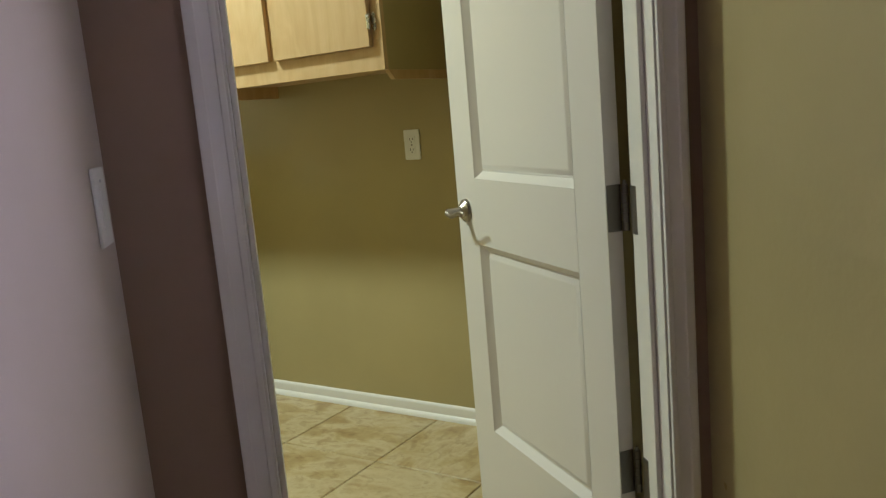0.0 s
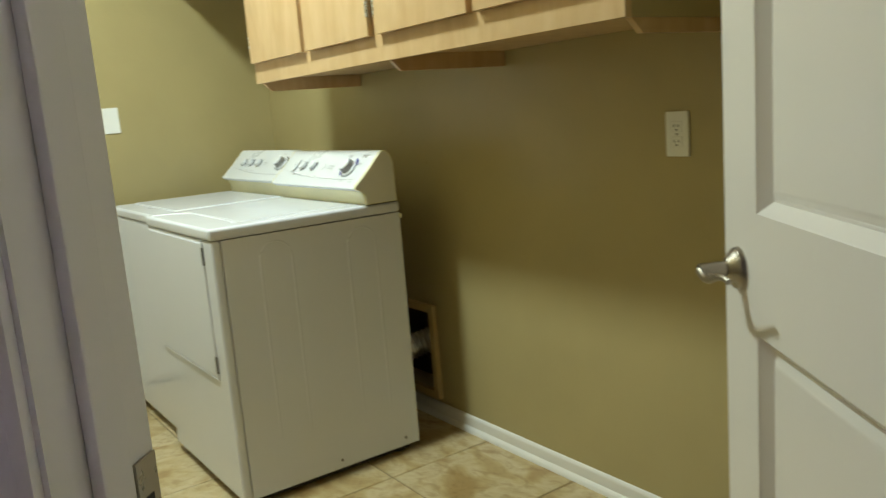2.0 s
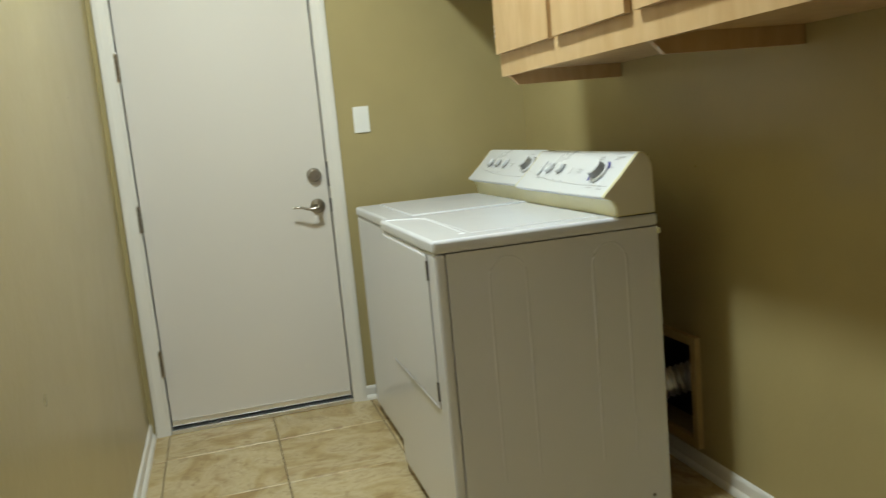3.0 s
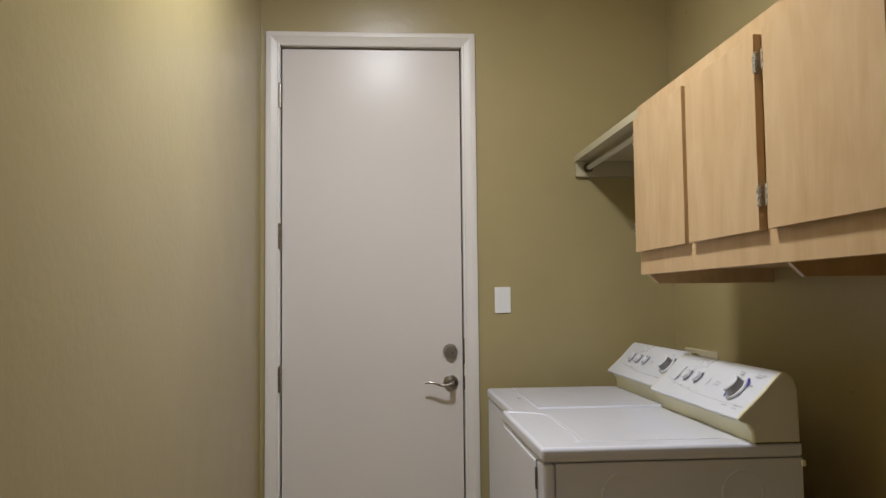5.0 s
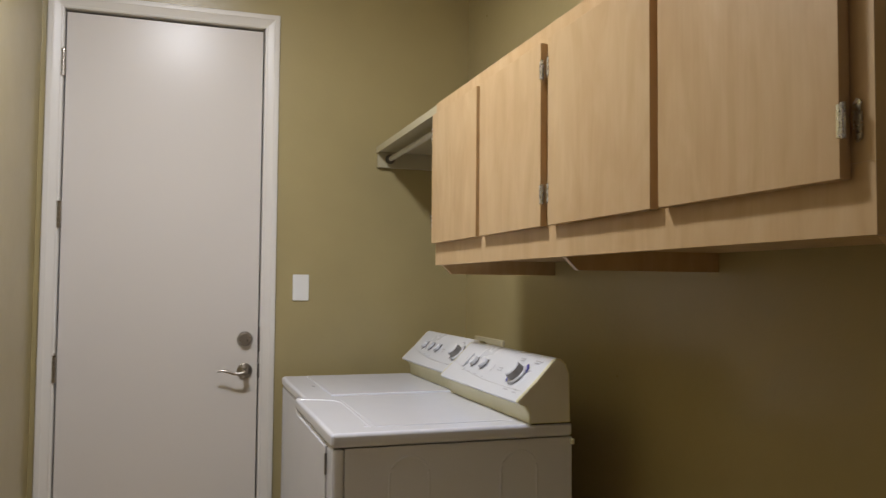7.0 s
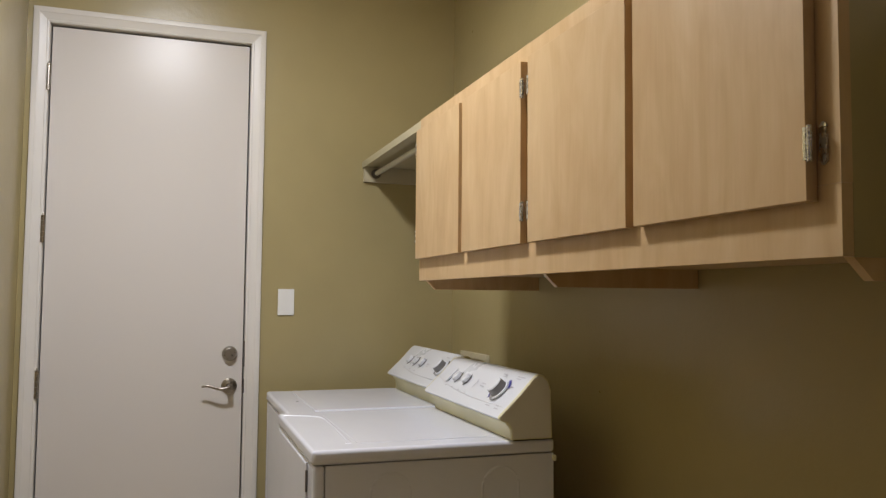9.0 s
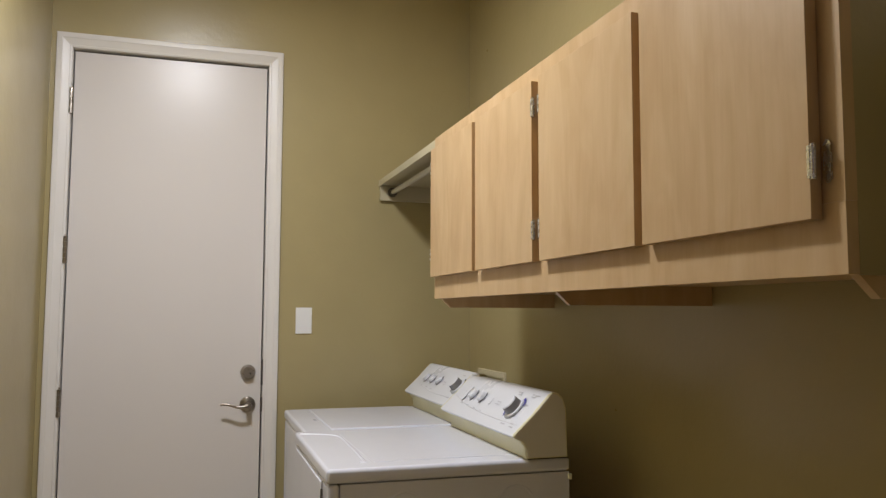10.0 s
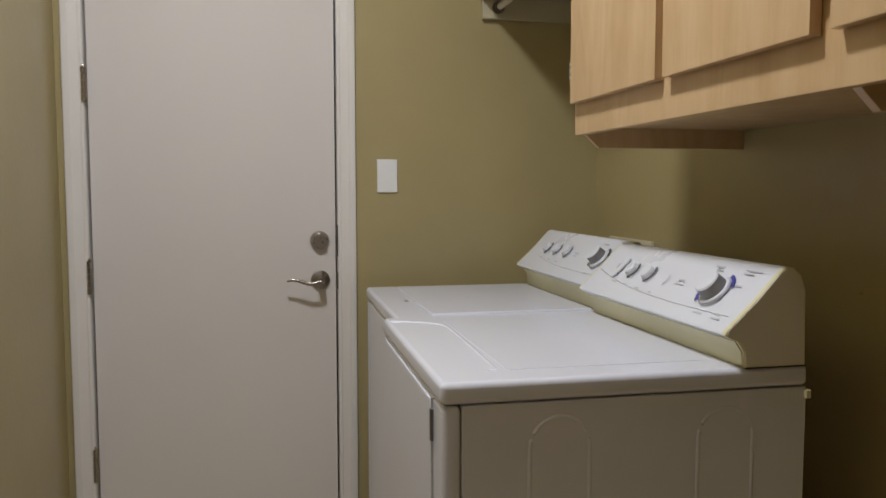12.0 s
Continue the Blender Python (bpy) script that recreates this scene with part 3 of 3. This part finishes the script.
for y in (2.238, 2.498):
    part("screw", cyl(bmesh.new(), at(db - 0.001, y - 2.215, 0.06, AXIS_X), 0.005, 0.003, sides=12), M_STEEL, dryer)
part("rear_clip", B(db - 0.004, db + 0.006, dk - 0.006, dk + 0.004, 0.855, 0.87, bevel=0.001), M_YELLOW, dryer)
dc = console(dryer, da, db, 0.915)
dial(dc, -2.934 - DX, 0.079, 0.036, M_BLUE)
for x, dark in ((-3.303, True), (-3.220, True)):
    small_knob(dc, x - DX, 0.084, 0.019, dark)
part("rocker", box_on(face_m(-3.362 - DX, 0.084) @ Matrix.Rotation(radians(-8), 4, 'Z'), 0.022, 0.060, 0.005, 0.002), M_PLASTIC, dc)
part("print_arc", ring(face_m(-3.356 - DX, 0.084, 0.0003), 0.024, 0.028, 110, 250), M_INKDARK, dc)
part("print_arc", ring(face_m(-3.340 - DX, 0.084, 0.0003), 0.022, 0.025, 120, 240), M_INKDARK, dc)
part("print_arc", ring(face_m(-3.140 - DX, 0.080, 0.0003), 0.014, 0.017, -60, 50), M_INK, dc)
strokes(dc, [(-3.07 - DX, 0.086, 0.028, 0.004), (-3.07 - DX, 0.076, 0.034, 0.003), (-3.34 - DX, 0.042, 0.022, 0.003), (-3.28 - DX, 0.042, 0.022, 0.003), (-3.215 - DX, 0.040, 0.018, 0.003), (-3.15 - DX, 0.038, 0.012, 0.003), (-2.98 - DX, 0.136, 0.03, 0.004), (-2.975 - DX, 0.128, 0.024, 0.003), (-2.87 - DX, 0.138, 0.05, 0.003), (-2.88 - DX, 0.130, 0.03, 0.003), (-2.88 - DX, 0.1, 0.02, 0.003), (-2.93 - DX, 0.022, 0.03, 0.004), (-2.87 - DX, 0.03, 0.02, 0.004), (-2.865 - DX, 0.02, 0.026, 0.004)])
swoosh(dc, da, db)

washer, wa, wb, wf, wk = machine("washing_machine", -4.180, MID - 0.003, 1.914, 0.908, "white enamelled top-loading washing machine beside the dryer", "washing machine", 0.038)
WX = washer.matrix_world.translation.x
part("lid", B(wa + 0.055, wb - 0.045, 1.972 - 2.215, 2.408 - 2.215, 0.904, 0.914, bevel=0.004), M_ENAMEL, washer, "white hinged washer lid")
part("lid_slot", B(-3.835 - WX, -3.812 - WX, 1.948 - 2.215, 1.957 - 2.215, 0.9075, 0.9086), M_INKDARK, washer)
part("front_seam", B(wa + 0.050, wa + 0.053, wf + 0.0015, wf + 0.0095, 0.06, 0.85), M_INK, washer)
wc = console(washer, wa + 0.03, wb, 0.908)
dial(wc, -3.590 - WX, 0.086, 0.033, M_INKDARK)
for x, dark in ((-4.010, True), (-3.925, True), (-3.838, True)):
    small_knob(wc, x - WX, 0.088, 0.019, dark)
strokes(wc, [(-3.76 - WX, 0.088, 0.03, 0.005), (-3.76 - WX, 0.078, 0.024, 0.003), (-3.99 - WX, 0.046, 0.02, 0.003), (-3.92 - WX, 0.046, 0.02, 0.003), (-3.85 - WX, 0.044, 0.02, 0.003), (-3.60 - WX, 0.03, 0.03, 0.003), (-3.62 - WX, 0.137, 0.03, 0.003)])
swoosh(wc, wa + 0.03, wb)

# ---- wall cabinet ----
CX0, CX1, CY, CZ0, CZ1 = -3.402, -1.565, 2.338, 1.363, 1.926
cab = thing("wall_cabinet", pose(CX0, CY, CZ0), "light maple wall cabinet with four flat doors", "cabinet")
W, H, D = CX1 - CX0, CZ1 - CZ0, NORTH - CY
DOORS = [(-3.385, -2.952), (-2.924, -2.512), (-2.472, -2.044), (-2.018, -1.603)]
SPLITS = [(-3.402, -3.36), (-2.965, -2.915), (-2.535, -2.45), (-2.07, -1.99), (-1.63, -1.565)]
for x0, x1 in SPLITS:
    part("stile", B(x0 - CX0, x1 - CX0, 0, 0.019, 0.095, H - 0.05), M_MAPLE, cab)
part("bottom_rail", B(0, W, 0, 0.019, 0, 0.095, bevel=0.001), M_MAPLE, cab)
part("top_rail", B(0, W, 0, 0.019, H - 0.05, H, bevel=0.001), M_MAPLE, cab)
part("bottom_panel", B(0.012, W - 0.012, 0.019, D - 0.002, 0.018, 0.033), M_MAPLE, cab)
part("top_panel", B(0.012, W - 0.012, 0.019, D - 0.002, H - 0.016, H - 0.001), M_MAPLE, cab)
part("back_panel", B(0.012, W - 0.012, D - 0.010, D - 0.003, 0.033, H - 0.016), M_MAPLE, cab)
part("side_panel", B(0.0, 0.012, 0.019, D - 0.001, 0.0, H), M_MAPLE, cab)
part("side_panel", B(W - 0.012, W, 0.019, D - 0.001, 0.0, H), M_WALL, cab, "olive painted cabinet side")
for x in (0.004, -2.478 - CX0, W - 0.020):
    bm = prism(bmesh.new(), [(0.022, 0.0), (0.054, -0.030), (D - 0.001, -0.030), (D - 0.001, 0.018), (0.022, 0.018)], x, x + 0.016, lambda u, v, w: (w, u, v))
    part("support_rib", bm, M_MAPLE, cab)


def cabinet_hinge(parent, x, z, side):
    h = new("hinge", None)
    h.parent = parent
    h.location = (x, 0, z)
    part("knuckle", cyl(bmesh.new(), at(side * 0.004, -0.018, 0), 0.0036, 0.048, sides=14), M_BRIGHT, h)
    part("plate", prism(bmesh.new(), [(-0.022, 0), (-0.029, 0.006), (-0.024, 0.013), (0.024, 0.013), (0.029, 0.006), (0.022, 0)], -0.004, -0.001, lambda u, v, w: (side * (0.006 + v), w, u)), M_BRIGHT, h)
    part("wrap", B(min(0, -side * 0.003) - 0.001, max(0, -side * 0.003) + 0.001, -0.0215, -0.017, -0.022, 0.022), M_BRIGHT, h)


for (x0, x1), side in zip(DOORS, (-1, 1, -1, 1)):
    d = part("door", B(x0 - CX0, x1 - CX0, -0.0205, -0.0015, 0.074, H - 0.046, bevel=0.0012), M_MAPLE, cab, "flat maple cabinet door")
    hx = (x1 if side > 0 else x0) - CX0
    for z in (0.150, 0.450):
        cabinet_hinge(d, hx, z, side)

# shelf and rod between the cabinet and the end wall
shelf = thing("hanging_shelf", pose(WEST, 0, 0), "beige painted shelf with board under it on the end wall", "shelf")
SX = CX0 - WEST - 0.002
part("board", B(0.002, SX, 2.345, NORTH - 0.002, 1.900, 1.919, bevel=0.002), M_SHELF, shelf)
part("front_lip", B(0.002, SX, 2.339, 2.345, 1.894, 1.923, bevel=0.001), M_SHELF, shelf)
part("cleat", B(0.002, 0.021, 2.344, NORTH - 0.002, 1.829, 1.899, bevel=0.002), M_SHELF, shelf)
part("wall_cleat", B(0.022, SX, NORTH - 0.021, NORTH - 0.002, 1.829, 1.899, bevel=0.002), M_SHELF, shelf)
rod = thing("closet_rod", pose(WEST, 2.400, 1.868), "grey painted hanging rod under the shelf", "rod")
part("bar", cyl(bmesh.new(), at(0.024 + (SX - 0.026) / 2, 0, 0, AXIS_X), 0.0115, SX - 0.026, sides=24), M_ROD, rod)
sock = cyl(bmesh.new(), at(0.0245, 0, 0, AXIS_X), 0.022, 0.006, sides=24)
cyl(sock, at(0.034, 0, 0, AXIS_X), 0.0155, 0.016, sides=24)
part("socket", sock, M_STEEL, rod, "dark metal rod socket")


# ---- plates and outlets ----
def plate(name, m, label, category):
    """Local z out of the wall, local y up."""
    ob = thing(name, m, label, category)
    part("cover", B(-0.0355, 0.0355, -0.0575, 0.0575, 0.0005, 0.0065, bevel=0.0025), M_PLATE, ob)
    return ob


blank = plate("blank_wall_plate", at(WEST, 2.006, 1.279) @ OUT, "white plastic wall plate beside the door", "wall plate")
for y in (0.042, -0.042):
    part("screw", cyl(bmesh.new(), at(0, y, 0.0068), 0.0032, 0.0012, sides=12), M_PLATE, blank)
outlet = plate("wall_outlet", at(-1.798, NORTH, 1.104) @ Matrix(((1, 0, 0, 0), (0, 0, -1, 0), (0, 1, 0, 0), (0, 0, 0, 1))), "cream duplex electrical outlet on the olive wall", "outlet")
part("screw", cyl(bmesh.new(), at(0, 0, 0.0068), 0.0032, 0.0012, sides=12), M_STEEL, outlet)
for y in (0.0195, -0.0195):
    sck = part("socket", B(-0.017, 0.017, y - 0.0135, y + 0.0135, 0.006, 0.0082, bevel=0.002), M_PLATE, outlet)
    for x, h in ((-0.0065, 0.0045), (0.0065, 0.0035)):
        part("slot", B(x - 0.0012, x + 0.0012, y + 0.002 - h, y + 0.002 + h, 0.008, 0.0086), M_DARK, sck)
    part("slot", cyl(bmesh.new(), at(0, y - 0.0085, 0.0083), 0.0025, 0.0008, sides=12), M_DARK, sck)
hall_switch = plate("light_switch", HALL @ at(HALL_L, 1.455, 1.118) @ Matrix(((0, 0, 1, 0), (1, 0, 0, 0), (0, 1, 0, 0), (0, 0, 0, 1))), "white rocker light switch on the hall wall", "light switch")
part("rocker", prism(bmesh.new(), [(-0.033, 0.006), (0.033, 0.006), (0.033, 0.010), (0.0, 0.0085), (-0.033, 0.0075)], -0.0165, 0.0165, lambda u, v, w: (w, u, v)), M_PLATE, hall_switch)
part("label_bar", B(-0.006, 0.006, 0.036, 0.040, 0.0066, 0.0070), M_INK, hall_switch)

# washer valve box and dryer vent box in the wall
vb = thing("washer_valve_box", pose(-4.01, NORTH, 0.958), "cream plastic washer valve box in the wall", "valve box")
part("frame", boxes((-0.16, 0.16, -0.014, -0.001, 0.085, 0.110), (-0.16, 0.16, -0.014, -0.001, -0.11, -0.085), (-0.16, -0.135, -0.014, -0.001, -0.085, 0.085), (0.135, 0.16, -0.014, -0.001, -0.085, 0.085), bevel=0.002), M_BOX, vb)
part("back", B(-0.135, 0.135, -0.006, -0.001, -0.085, 0.085), M_BOX, vb)
for x in (-0.06, 0.06):
    valve = part("valve", cyl(bmesh.new(), at(x, -0.022, 0.0, AXIS_Y), 0.014, 0.032, sides=16), M_NICKEL, vb)
    part("valve_handle", B(x - 0.004, x + 0.004, -0.046, -0.038, -0.02, 0.02, bevel=0.002), M_BLUE, valve)
vent = thing("dryer_vent_box", pose(V0, NORTH, VZ0), "recessed dryer vent opening with tan frame", "vent box")
VW, VH = V1 - V0, VZ1 - VZ0
for lot in ((-0.03, 0.0, -0.022, -0.001, -0.03, VH + 0.03), (VW, VW + 0.03, -0.022, -0.001, -0.03, VH + 0.03), (0.0, VW, -0.022, -0.001, VH, VH + 0.03), (0.0, VW, -0.022, -0.001, -0.03, 0.0)):
    part("frame_board", B(*lot, bevel=0.002), M_TAN, vent)
# Near-black sheet over the recess back paints the shade in there.
part("shade_sheet", B(0.001, VW - 0.001, 0.085, 0.099, 0.001, VH - 0.001), M_DARK, vent, "black sheet standing in for the shade inside the vent box")
duct = thing("vent_duct", pose(V0 + 0.2, NORTH, 0.28), "flexible silver foil dryer duct behind the machine", "duct")
pts, radii = [], []
for i in range(70):
    f = i / 69
    pts.append((-0.10 * f, 0.08 - 0.27 * f, -0.05 * math.sin(f * math.pi / 2)))
    radii.append(0.050 + 0.0045 * math.sin(i * 1.3))
part("hose", tube(bmesh.new(), pts, 0.05, 20, radii), M_ALU, duct)

# ---- ceiling light and added hall window ----
fix = thing("ceiling_light", pose(LIGHT_X, LIGHT_Y, CEIL), "round flush ceiling light with frosted glass", "ceiling light")
part("base_plate", cyl(bmesh.new(), at(0, 0, -0.012), 0.15, 0.022, sides=40, bevel=0.004), M_NICKEL, fix)
dome = bmesh.new()
rings = []
for i in range(1, 9):
    a = math.pi / 2 * i / 8
    rings.append([dome.verts.new((0.135 * math.sin(a) * math.cos(2 * math.pi * k / 36), 0.135 * math.sin(a) * math.sin(2 * math.pi * k / 36), -0.024 - 0.055 * math.cos(a))) for k in range(36)])
dome.faces.new(rings[0])
for r0, r1 in zip(rings, rings[1:]):
    for k in range(36):
        dome.faces.new((r0[k], r0[(k + 1) % 36], r1[(k + 1) % 36], r1[k]))
bmesh.ops.recalc_face_normals(dome, faces=dome.faces)
part("diffuser", dome, M_GLOW, fix, "lit frosted glass diffuser")
# Unseen window, added to frame the opening that the fill lamp shines through.
win = thing("added_window", HALL @ pose(HALL_R + 0.08, 0.15, 1.5), "unseen white framed hall window added for the fill light", "window", kind="structure")
part("window_frame", boxes((-0.02, 0.03, -0.5, 0.5, -0.45, -0.41), (-0.02, 0.03, -0.5, 0.5, 0.41, 0.45), (-0.02, 0.03, -0.5, -0.46, -0.41, 0.41), (-0.02, 0.03, 0.46, 0.5, -0.41, 0.41)), M_TRIM, win)
pane = part("pane", B(0.012, 0.016, -0.46, 0.46, -0.41, 0.41), M_GLASS, win)
pane.visible_shadow = False

# ---- floor tiles ----
TX, TY, PITCH, JOINT = -3.570, 1.465, 0.4455, 0.0045
tile_mesh = bpy.data.meshes.new("tile")
bm = B(-(PITCH - JOINT) / 2, (PITCH - JOINT) / 2, -(PITCH - JOINT) / 2, (PITCH - JOINT) / 2, -0.012, 0.0, bevel=0.0025, segments=1)
bm.to_mesh(tile_mesh)
bm.free()
tile_mesh.materials.append(M_TILE)
for i in range(-2, 13):
    for j in range(-8, 3):
        x, y = TX + (i + 0.5) * PITCH, TY + (j + 0.5) * PITCH
        n, s = (y - x) * 0.70711, (x + y) * 0.70711
        room = x > -4.6 and y > 0.6 and n > 1.0
        hall = -0.5 < s < 1.4 and -2.2 < n < 1.9
        if room or hall:
            ob = new("tile", tile_mesh)
            ob.location = (x, y, 0.0)
            ob.rotation_euler = (0, 0, radians(random.choice((0, 90, 180, 270))))
            ob.parent = floor
